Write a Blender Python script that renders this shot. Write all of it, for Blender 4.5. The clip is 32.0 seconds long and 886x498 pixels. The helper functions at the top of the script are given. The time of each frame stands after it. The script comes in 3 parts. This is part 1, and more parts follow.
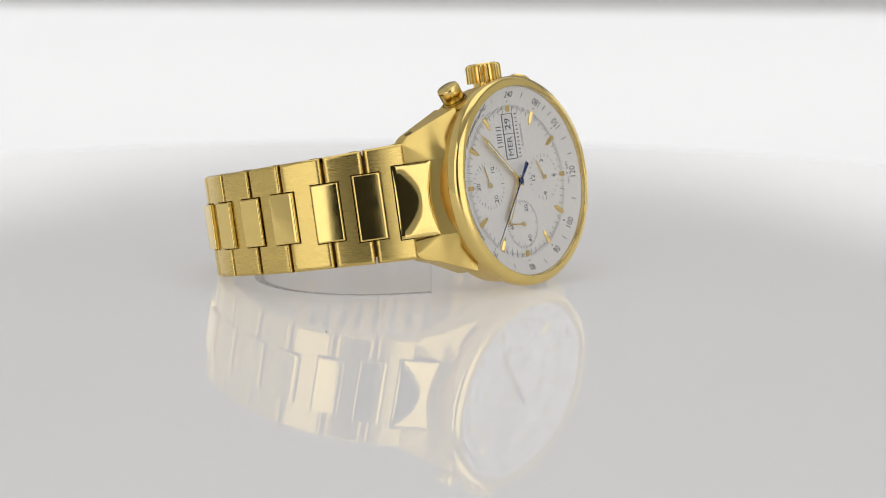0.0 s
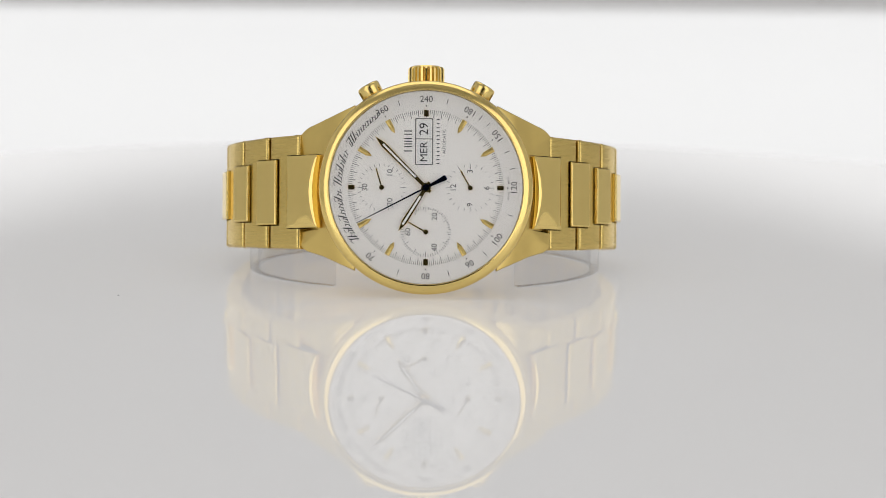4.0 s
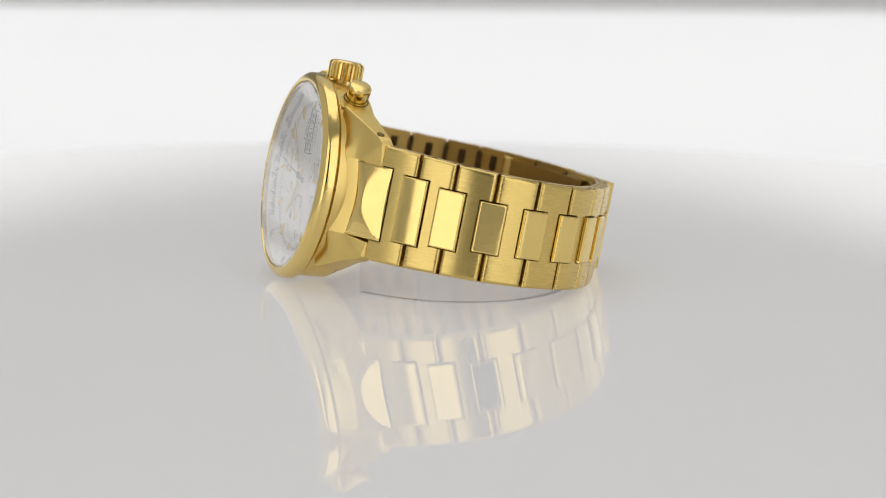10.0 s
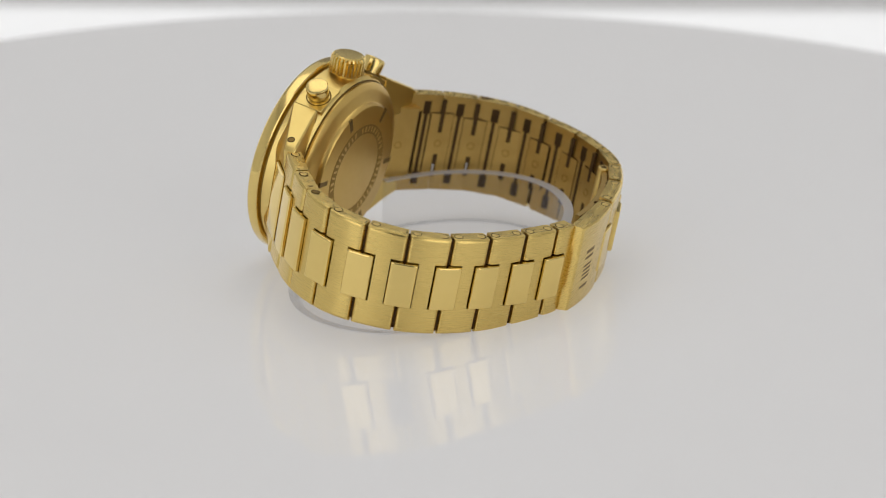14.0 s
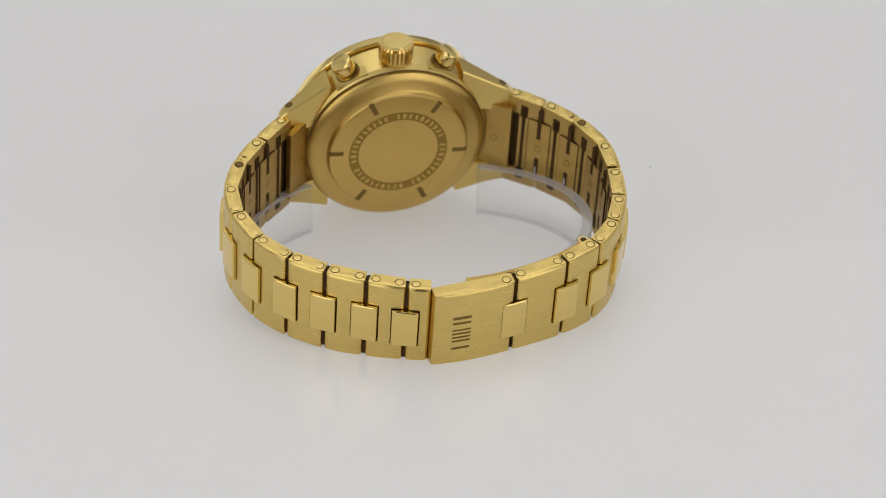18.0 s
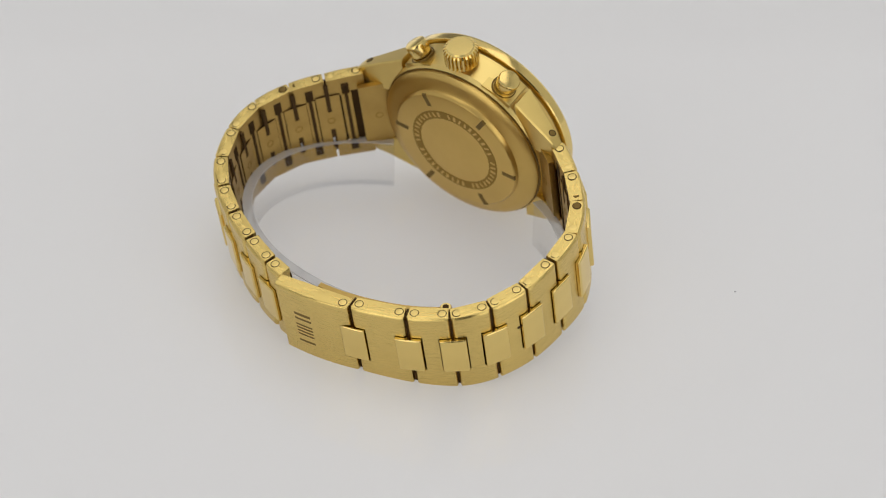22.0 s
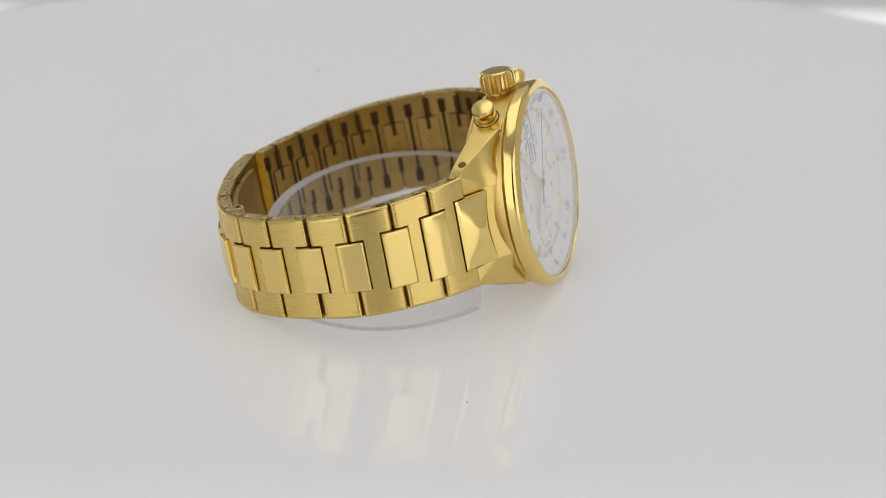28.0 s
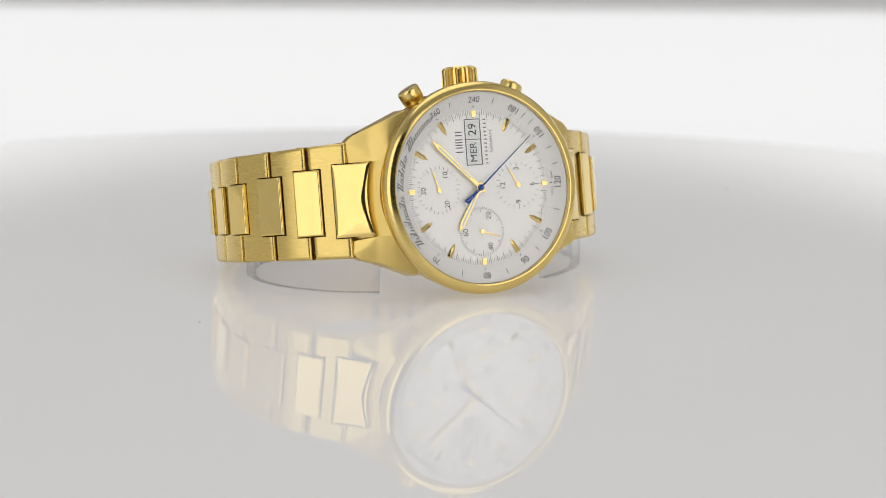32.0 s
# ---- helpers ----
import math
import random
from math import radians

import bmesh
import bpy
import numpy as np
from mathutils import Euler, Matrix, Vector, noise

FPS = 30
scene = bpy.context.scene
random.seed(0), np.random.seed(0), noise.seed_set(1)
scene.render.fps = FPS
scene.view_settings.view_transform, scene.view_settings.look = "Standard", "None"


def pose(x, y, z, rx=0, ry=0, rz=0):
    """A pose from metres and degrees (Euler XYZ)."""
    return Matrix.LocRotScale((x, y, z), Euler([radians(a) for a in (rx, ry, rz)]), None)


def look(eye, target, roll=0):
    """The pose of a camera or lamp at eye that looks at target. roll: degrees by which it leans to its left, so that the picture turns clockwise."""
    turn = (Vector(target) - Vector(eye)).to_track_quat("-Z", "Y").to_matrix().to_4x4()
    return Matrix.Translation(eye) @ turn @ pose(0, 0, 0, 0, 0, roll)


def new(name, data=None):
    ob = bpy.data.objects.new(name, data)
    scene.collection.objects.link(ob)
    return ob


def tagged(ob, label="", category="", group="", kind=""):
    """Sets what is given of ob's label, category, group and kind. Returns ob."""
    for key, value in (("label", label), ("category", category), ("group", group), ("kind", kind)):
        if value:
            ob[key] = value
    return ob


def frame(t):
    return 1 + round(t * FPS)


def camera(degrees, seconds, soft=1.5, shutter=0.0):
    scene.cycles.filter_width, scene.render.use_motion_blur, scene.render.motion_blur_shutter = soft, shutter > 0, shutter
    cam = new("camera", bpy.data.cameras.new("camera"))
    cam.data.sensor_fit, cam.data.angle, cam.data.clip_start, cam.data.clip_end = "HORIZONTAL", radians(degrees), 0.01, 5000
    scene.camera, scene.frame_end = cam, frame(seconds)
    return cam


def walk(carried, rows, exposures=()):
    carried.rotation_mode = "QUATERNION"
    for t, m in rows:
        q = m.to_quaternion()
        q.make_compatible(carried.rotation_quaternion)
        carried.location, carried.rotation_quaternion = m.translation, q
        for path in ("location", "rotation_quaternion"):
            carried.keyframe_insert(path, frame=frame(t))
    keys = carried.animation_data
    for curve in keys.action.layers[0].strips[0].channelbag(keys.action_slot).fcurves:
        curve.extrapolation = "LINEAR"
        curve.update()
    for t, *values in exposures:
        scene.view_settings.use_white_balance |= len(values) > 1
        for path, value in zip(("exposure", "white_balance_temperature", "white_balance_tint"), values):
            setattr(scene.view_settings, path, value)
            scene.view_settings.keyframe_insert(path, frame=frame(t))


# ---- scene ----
# ---------------------------------------------------------------- camera on its swinging arm
cam = camera(18.82, 32.0, soft=0.9)
cam.data.dof.use_dof = True
cam.data.dof.focus_distance = 0.497
cam.data.dof.aperture_fstop = 18.0

ARM, ARM_Y, ARM_Z = 0.5183, 0.0019, 0.0076      # arm length and pivot, metres
TILT, YAW, ROLL = 0.302, 0.566, 0.466           # how the camera sits on the arm, degrees


def on_arm(e):
    a = radians(e)
    return pose(0, -(ARM * math.cos(a) + ARM_Y), ARM * math.sin(a) + ARM_Z, 90 - e - TILT, 0, -YAW) @ pose(0, 0, 0, 0, 0, ROLL)


# seconds, degrees by which the arm is raised
ARM_ROWS = [
    (0.0, 9.45), (2.0, 9.45), (4.0, 9.45), (6.0, 9.44), (8.0, 9.44), (9.0, 9.43), (9.5, 9.36), (10.0, 9.42), (10.5, 9.80),
    (11.0, 10.73), (11.5, 12.05), (12.0, 13.47), (13.0, 16.41), (14.0, 19.51), (15.0, 22.42), (16.0, 25.29), (17.0, 28.11),
    (18.0, 30.92), (19.0, 33.73), (19.5, 35.09), (20.0, 36.32), (20.5, 37.29), (21.0, 37.89), (21.5, 38.14), (22.0, 38.03),
    (22.5, 37.49), (23.0, 36.5), (24.0, 33.9), (25.0, 31.23), (26.0, 28.47), (27.0, 25.47), (28.0, 22.2), (29.0, 18.84),
    (30.0, 15.77), (31.0, 12.88), (31.5, 11.45), (32.0, 10.45)]
walk(cam, [(t, on_arm(e)) for t, e in ARM_ROWS])

# ---------------------------------------------------------------- light
world = bpy.data.worlds.new("studio_air")
scene.world = world
world.use_nodes = True
world.node_tree.nodes["Background"].inputs[0].default_value = (0.9, 0.95, 1.0, 1)
world.node_tree.nodes["Background"].inputs[1].default_value = 0.05
scene.view_settings.exposure = 0.0


def softbox(name, m, sx, sy, power, colour=(1, 0.99, 0.98)):
    d = bpy.data.lights.new(name, "AREA")
    d.shape, d.size, d.size_y, d.energy, d.color = "RECTANGLE", sx, sy, power, colour
    ob = new(name, d)
    ob.matrix_world = m
    return ob


softbox("ceiling_softbox", look((0, 0.22, 0.97), (0, 0.22, 0)), 0.95, 0.80, 2.3)
softbox("front_softbox", look((-0.40, -0.61, 0.30), (0, 0, 0.1)), 0.51, 0.80, 1.45)
softbox("front_softbox", look((0.445, -0.57, 0.30), (0, 0, 0.1)), 0.51, 0.80, 1.45)


# ---------------------------------------------------------------- materials
def material(name, colour, rough=0.5, metal=0.0, spec=0.5):
    m = bpy.data.materials.new(name)
    m.use_nodes = True
    b = m.node_tree.nodes["Principled BSDF"]
    b.inputs["Base Color"].default_value = (*colour, 1)
    b.inputs["Roughness"].default_value = rough
    b.inputs["Metallic"].default_value = metal
    b.inputs["Specular IOR Level"].default_value = spec
    return m


def node(m, kind, **values):
    n = m.node_tree.nodes.new(kind)
    for k, v in values.items():
        n.inputs[k].default_value = v
    return n


def wire(m, a, ao, b, bi):
    m.node_tree.links.new(a.outputs[ao], b.inputs[bi])


def grained(m, stretch, scale, bump, lo, hi, colour_a=None, colour_b=None, blotch=300.0):
    """Fine stretched grain as relief and roughness, and broad blotches in the colour."""
    b = m.node_tree.nodes["Principled BSDF"]
    tc = node(m, "ShaderNodeTexCoord")
    mp = node(m, "ShaderNodeMapping")
    mp.inputs["Scale"].default_value = stretch
    nz = node(m, "ShaderNodeTexNoise", Scale=scale, Detail=4.0)
    wire(m, tc, "Object", mp, "Vector")
    wire(m, mp, "Vector", nz, "Vector")
    mr = node(m, "ShaderNodeMapRange")
    mr.inputs["From Min"].default_value, mr.inputs["From Max"].default_value = 0.3, 0.7
    mr.inputs["To Min"].default_value, mr.inputs["To Max"].default_value = lo, hi
    wire(m, nz, "Fac", mr, "Value")
    wire(m, mr, "Result", b, "Roughness")
    if bump:
        bp = node(m, "ShaderNodeBump", Strength=bump, Distance=0.00005)
        wire(m, nz, "Fac", bp, "Height")
        wire(m, bp, "Normal", b, "Normal")
    if colour_a:
        n2 = node(m, "ShaderNodeTexNoise", Scale=blotch, Detail=3.0)
        wire(m, tc, "Object", n2, "Vector")
        mx = m.node_tree.nodes.new("ShaderNodeMix")
        mx.data_type = "RGBA"
        mx.inputs[6].default_value, mx.inputs[7].default_value = (*colour_a, 1), (*colour_b, 1)
        wire(m, n2, "Fac", mx, 0)
        wire(m, mx, 2, b, "Base Color")
    return m


def clear(name, tint, gloss_rough=0.0, ior=1.45, power=4.0, most=0.75):
    """A clear pane: what is behind shows through, with a gloss that grows to grazing angles."""
    m = bpy.data.materials.new(name)
    m.use_nodes = True
    nt = m.node_tree
    nt.nodes.remove(nt.nodes["Principled BSDF"])
    tr = node(m, "ShaderNodeBsdfTransparent")
    tr.inputs["Color"].default_value = (*tint, 1)
    gl = node(m, "ShaderNodeBsdfGlossy", Roughness=gloss_rough)
    lw = node(m, "ShaderNodeLayerWeight", Blend=0.5)
    pw = node(m, "ShaderNodeMath")
    pw.operation = "POWER"
    pw.inputs[1].default_value = power
    r0 = ((ior - 1) / (ior + 1)) ** 2 * 0.8
    mr = node(m, "ShaderNodeMapRange")
    mr.inputs["To Min"].default_value, mr.inputs["To Max"].default_value = r0, most
    mx = node(m, "ShaderNodeMixShader")
    wire(m, lw, "Facing", pw, 0)
    wire(m, pw, 0, mr, "Value")
    wire(m, mr, "Result", mx, 0)
    wire(m, tr, 0, mx, 1)
    wire(m, gl, 0, mx, 2)
    wire(m, mx, 0, nt.nodes["Material Output"], "Surface")
    return m


GOLD_A, GOLD_B = (0.85, 0.645, 0.235), (0.80, 0.60, 0.21)
BRUSH_A, BRUSH_B = (0.76, 0.565, 0.19), (0.68, 0.50, 0.162)      # grooved by the brushing, so darker
brushed = grained(material("brushed_gold", GOLD_A, 0.3, 1), (50, 4200, 400), 4.0, 0.045, 0.24, 0.33, BRUSH_A, BRUSH_B)
bb = brushed.node_tree.nodes["Principled BSDF"]
bb.inputs["Anisotropic"].default_value = 0.8
bb.inputs["Anisotropic Rotation"].default_value = 0.25
tg = node(brushed, "ShaderNodeTangent")
tg.direction_type = "RADIAL"
tg.axis = "Y"
wire(brushed, tg, "Tangent", bb, "Tangent")
satin = grained(material("satin_gold", GOLD_A, 0.3, 1), (900, 900, 900), 1.0, 0.0, 0.35, 0.38, GOLD_A, GOLD_B)
brushed_case = grained(material("brushed_case_gold", GOLD_A, 0.25, 1), (9000, 9000, 300), 1.0, 0.012, 0.29, 0.35, BRUSH_A, BRUSH_B)
matt_back = grained(material("matt_gold", GOLD_A, 0.4, 1), (300, 300, 300), 2.0, 0.0, 0.32, 0.40, (0.70, 0.485, 0.15), (0.62, 0.42, 0.125), 120.0)
polished = grained(material("polished_gold", GOLD_A, 0.08, 1), (300, 300, 300), 1.0, 0.0, 0.05, 0.10, GOLD_A, GOLD_B)
bezel_gold = grained(material("soft_polished_gold", GOLD_A, 0.12, 1), (300, 300, 300), 1.0, 0.0, 0.12, 0.16, GOLD_A, GOLD_B)
crown_gold = grained(material("soft_sheen_gold", GOLD_A, 0.2, 1), (300, 300, 300), 1.0, 0.0, 0.19, 0.24, GOLD_A, GOLD_B)
# the darker tone paints the shade and interreflection of the bracelet's inner side
inner_gold = grained(material("shaded_inner_gold", GOLD_A, 0.4, 1), (300, 300, 300), 2.0, 0.0, 0.34, 0.44, (0.55, 0.37, 0.115), (0.46, 0.305, 0.09))
# shade in grooves, slots and gaps is put into these three dark colours
dark_gold = material("recessed_gold", (0.35, 0.22, 0.05), 0.5, 1)
slot_dark = material("shaded_gap", (0.075, 0.042, 0.015), 0.8, 0.0, 0.1)
slot_brown = material("shadowed_gold", (0.22, 0.14, 0.04), 0.5, 0.9)
steel = material("bright_steel_bar", (0.75, 0.75, 0.75), 0.2, 1)
dial_mat = grained(material("silvered_dial", (0.93, 0.91, 0.875), 0.5, 0.45), (400, 400, 400), 3.0, 0.05, 0.48, 0.56)
rehaut_mat = material("silvered_flange", (0.86, 0.84, 0.81), 0.4)
ink = material("black_print", (0.03, 0.03, 0.035), 0.6)
grey_ink = material("grey_print", (0.09, 0.09, 0.095), 0.6)
white_card = material("white_calendar_disc", (0.85, 0.85, 0.83), 0.6)
blue_steel = material("blued_steel", (0.02, 0.045, 0.17), 0.12, 1.0)
crystal_mat = clear("sapphire", (0.99, 0.99, 0.99), 0.0, 1.6, 3.4, 1.6)
coated = clear("coated_sapphire", (0.995, 0.995, 1.0), 0.0, 1.0, 4.0, 0.0)
plastic = clear("clear_acrylic", (0.955, 0.953, 0.953), 0.03, 1.46)
plastic_edge = clear("acrylic_edge", (0.97, 0.97, 0.972), 0.25, 1.46)
frosted = material("sawn_acrylic", (0.75, 0.75, 0.76), 0.4)
frosted.node_tree.nodes["Principled BSDF"].inputs["Alpha"].default_value = 0.5
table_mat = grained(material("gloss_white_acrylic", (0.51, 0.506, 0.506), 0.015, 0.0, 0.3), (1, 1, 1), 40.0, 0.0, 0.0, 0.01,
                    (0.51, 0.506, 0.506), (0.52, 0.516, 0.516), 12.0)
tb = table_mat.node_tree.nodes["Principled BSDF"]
tb.inputs["Emission Color"].default_value = (1.0, 0.985, 0.98, 1)      # even glow added as light from below, lifting the shade on the disc
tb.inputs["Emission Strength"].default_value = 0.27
wall_mat = grained(material("white_fabric", (0.8, 0.8, 0.8), 0.9), (1, 1, 1), 900.0, 0.1, 0.85, 0.95, (0.78, 0.78, 0.78), (0.82, 0.82, 0.82), 5.0)
grey_mat = grained(material("grey_fabric", (0.32, 0.32, 0.32), 0.9), (1, 1, 1), 900.0, 0.1, 0.85, 0.95, (0.31, 0.31, 0.31), (0.33, 0.33, 0.33), 5.0)
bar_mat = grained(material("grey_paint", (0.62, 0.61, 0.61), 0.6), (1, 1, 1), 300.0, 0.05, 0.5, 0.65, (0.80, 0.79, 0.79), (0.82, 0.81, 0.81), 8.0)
black_mat = material("black_panel", (0.045, 0.045, 0.04), 0.9)
dust_mat = material("grey_dust", (0.3, 0.3, 0.3), 0.9)
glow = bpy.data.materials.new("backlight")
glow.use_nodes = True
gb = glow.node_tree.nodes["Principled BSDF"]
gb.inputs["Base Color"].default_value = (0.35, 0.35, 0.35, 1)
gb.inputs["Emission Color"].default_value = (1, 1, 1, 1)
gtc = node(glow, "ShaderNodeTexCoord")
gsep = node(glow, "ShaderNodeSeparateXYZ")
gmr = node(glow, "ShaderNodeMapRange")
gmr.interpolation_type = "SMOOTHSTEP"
# the fade is painted into the emission: weaker upwards, its edge higher at both sides
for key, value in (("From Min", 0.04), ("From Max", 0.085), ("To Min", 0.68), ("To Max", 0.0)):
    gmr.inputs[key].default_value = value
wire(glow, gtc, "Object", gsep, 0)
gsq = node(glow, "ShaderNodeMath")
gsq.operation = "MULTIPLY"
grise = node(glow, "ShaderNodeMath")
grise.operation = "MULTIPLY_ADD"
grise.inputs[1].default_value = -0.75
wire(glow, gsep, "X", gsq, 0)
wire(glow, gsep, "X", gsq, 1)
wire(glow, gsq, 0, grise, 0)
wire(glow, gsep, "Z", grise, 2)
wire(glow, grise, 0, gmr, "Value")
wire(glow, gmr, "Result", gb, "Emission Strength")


# ---------------------------------------------------------------- mesh helpers (millimetres in, metres out)
def finish(bm, name, mat, smooth=35):
    bmesh.ops.recalc_face_normals(bm, faces=bm.faces[:])
    bmesh.ops.scale(bm, vec=(0.001, 0.001, 0.001), verts=bm.verts[:])
    me = bpy.data.meshes.new(name)
    for f in bm.faces:
        f.smooth = True
    bm.to_mesh(me)
    bm.free()
    me.set_sharp_from_angle(angle=radians(smooth))
    me.materials.append(mat)
    return me


def part(name, bm, mat, parent, label="", m=None, smooth=35):
    ob = new(name, bm if isinstance(bm, bpy.types.Mesh) else finish(bm, name, mat, smooth))
    ob.parent = parent
    if m is not None:
        ob.matrix_basis = m
    return tagged(ob, label)


def weighted(ob):
    """Lets the broad faces rule the shading, so that flats stay flat beside their rounded rims."""
    ob.modifiers.new("weighted_normals", "WEIGHTED_NORMAL").keep_sharp = True
    return ob


def mm(x, y, z, rx=0, ry=0, rz=0):
    return pose(x / 1000, y / 1000, z / 1000, rx, ry, rz)


def lathe(profile, seg=96, closed=True, bm=None):
    """Turns (radius, height) points about z; a closed profile gives a ring."""
    bm = bm or bmesh.new()
    rings = []
    for r, z in profile:
        if r < 1e-6:
            rings.append([bm.verts.new((0, 0, z))])
        else:
            rings.append([bm.verts.new((r * math.cos(2 * math.pi * i / seg), r * math.sin(2 * math.pi * i / seg), z)) for i in range(seg)])
    pairs = list(zip(rings, rings[1:])) + ([(rings[-1], rings[0])] if closed else [])
    for a, b in pairs:
        for i in range(seg):
            j = (i + 1) % seg
            q = [a[i % len(a)], a[j % len(a)], b[j % len(b)], b[i % len(b)]]
            q = [v for k, v in enumerate(q) if v not in q[:k]]
            if len(q) > 2:
                bm.faces.new(q)
    return bm


def prism(points, z0, z1, bev=0.0, seg=2, bm=None):
    """A flat outline between two heights, with its upper rim rounded."""
    bm = bm or bmesh.new()
    lo = [bm.verts.new((x, y, z0)) for x, y in points]
    hi = [bm.verts.new((x, y, z1)) for x, y in points]
    n = len(points)
    bm.faces.new(lo[::-1])
    top = bm.faces.new(hi)
    for i in range(n):
        bm.faces.new((lo[i], lo[(i + 1) % n], hi[(i + 1) % n], hi[i]))
    if bev:
        bmesh.ops.bevel(bm, geom=list(top.edges), offset=bev, segments=seg, affect="EDGES", profile=0.6)
    return bm


def rect(x0, y0, x1, y1):
    return [(x0, y0), (x1, y0), (x1, y1), (x0, y1)]


def slab(w, h, z0, z1, bev=0.25, seg=2):
    return prism(rect(-w / 2, -h / 2, w / 2, h / 2), z0, z1, bev, seg)


def hull(points, bm=None):
    bm = bm or bmesh.new()
    vs = [bm.verts.new(p) for p in points]
    r = bmesh.ops.convex_hull(bm, input=vs)
    junk = {g for g in list(r["geom_interior"]) + list(r["geom_unused"]) if isinstance(g, bmesh.types.BMVert)}
    bmesh.ops.delete(bm, geom=list(junk), context="VERTS")
    return bm


def bars(items, z0, z1):
    """Small flat bars: (x, y, length, width, angle in degrees) with the length along the angle."""
    bm = bmesh.new()
    for x, y, l, w, a in items:
        c, s = math.cos(radians(a)), math.sin(radians(a))
        pts = [(x + c * i * l / 2 - s * j * w / 2, y + s * i * l / 2 + c * j * w / 2) for i, j in ((-1, -1), (1, -1), (1, 1), (-1, 1))]
        prism(pts, z0, z1, bm=bm)
    return bm


def words(items, z):
    """Lettering: (text, x, y, size, turn in degrees), centred, in one mesh, millimetres."""
    bm = bmesh.new()
    for text, x, y, size, a in items:
        cu = bpy.data.curves.new("lettering", "FONT")
        cu.body, cu.size, cu.align_x, cu.align_y, cu.extrude, cu.resolution_u = text, size, "CENTER", "CENTER", 0.01, 3
        ob = new("lettering", cu)
        me = bpy.data.meshes.new_from_object(ob.evaluated_get(bpy.context.evaluated_depsgraph_get()))
        me.transform(Matrix.Translation((x, y, z)) @ Matrix.Rotation(radians(a), 4, "Z"))
        bm.from_mesh(me)
        bpy.data.objects.remove(ob)
        bpy.data.meshes.remove(me)
    return bm


def at_clock(a, r):
    """The place on the dial at a degrees clockwise from twelve, which lies towards -x; three lies towards +y."""
    return -r * math.cos(radians(a)), r * math.sin(radians(a))


# ---------------------------------------------------------------- setting
def structure(name, bm, mat, label, m=None):
    ob = new(name, finish(bm, name, mat))
    if m is not None:
        ob.matrix_basis = m
    return tagged(ob, label, name.split("_")[0], kind="structure")


def box(x0, y0, z0, x1, y1, z1, bm=None):
    return prism(rect(x0, y0, x1, y1), z0, z1, bm=bm)


structure("floor", box(-700, -1000, -320, 700, 660, -300), wall_mat, "white floor of the photo booth")
structure("wall_left", box(-720, -1000, -320, -700, 660, 1000), wall_mat, "white fabric booth wall")
structure("wall_right", box(700, -1000, -320, 720, 660, 1000), wall_mat, "white fabric booth wall")
structure("wall_back", box(-700, 640, -320, 700, 660, 380), grey_mat, "mid grey band of the booth's back wall")
structure("wall_back_upper", box(-700, 640, 380, 700, 660, 1000), wall_mat, "white fabric upper back wall of the booth")
structure("wall_front", box(-700, -1020, -320, 700, -1000, 1000), wall_mat, "white fabric booth wall behind the camera")
structure("ceiling", box(-720, -1020, 1000, 720, 660, 1020), wall_mat, "white fabric booth ceiling")
structure("backdrop", box(-700, 620, -300, 700, 630, 300), glow, "backlight panel with a white glow painted to fade upwards")
# unseen, added as the dark round the camera that the gold mirrors
structure("curtain", box(-245, -995, 50, 245, -985, 900), black_mat, "unseen black panel added behind the camera for dark reflections")

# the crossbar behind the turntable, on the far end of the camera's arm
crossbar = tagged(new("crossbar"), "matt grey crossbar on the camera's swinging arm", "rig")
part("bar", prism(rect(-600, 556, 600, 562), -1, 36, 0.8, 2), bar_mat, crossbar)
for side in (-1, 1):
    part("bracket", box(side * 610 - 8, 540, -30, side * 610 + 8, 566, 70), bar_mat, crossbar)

# ---------------------------------------------------------------- turntable
turntable = tagged(new("turntable"), "round glossy white acrylic turntable", "turntable")
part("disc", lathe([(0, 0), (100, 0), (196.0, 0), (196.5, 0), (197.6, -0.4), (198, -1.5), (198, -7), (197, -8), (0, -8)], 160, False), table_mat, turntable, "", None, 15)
part("column", lathe([(0, -8), (60, -8), (60, -300), (0, -300)], 64, False), wall_mat, turntable, "white turntable column")

for k, (x, y, r) in enumerate(((107.5, 59.1, 0.42), (-55.3, -26.5, 0.22))):
    part("speck", lathe([(0, 0.12), (r * 0.6, 0.1), (r, 0.0)], 7, False), dust_mat, turntable, "grey speck of dust", mm(x, y, 0.01, 0, 0, 40 * k))

# ---------------------------------------------------------------- clear display cuff
CUFF = (1.5, 4.0, 33.4, 24.2)     # centre and half axes of the cuff's ring, millimetres


def cuff_point(a, off):
    cx, cy, rx, ry = CUFF
    return cx + (rx + off) * math.cos(radians(a)), cy + (ry + off) * math.sin(radians(a))


def cuff_band(z0, z1, t0, t1):
    n = 72
    a0, a1 = -59.0, 239.0
    angles = [a0 + (a1 - a0) * i / n for i in range(n + 1)]
    outer = [cuff_point(a, t1) for a in angles]
    inner = [cuff_point(a, t0) for a in angles]
    bm = bmesh.new()
    rows = [[bm.verts.new((*p, z)) for p in side] for side, z in ((inner, z0), (outer, z0), (outer, z1), (inner, z1))]
    for a, b in zip(rows, rows[1:] + rows[:1]):
        for i in range(n):
            bm.faces.new((a[i], a[i + 1], b[i + 1], b[i]))
    for k in (0, n):
        bm.faces.new([r[k] for r in rows])
    return bm


cuff = tagged(new("display_cuff"), "clear plastic display cuff inside the bracelet", "watch stand")
band = part("band", cuff_band(0.3, 10.6, -0.8, 0.8), plastic, cuff)
band.visible_shadow = False
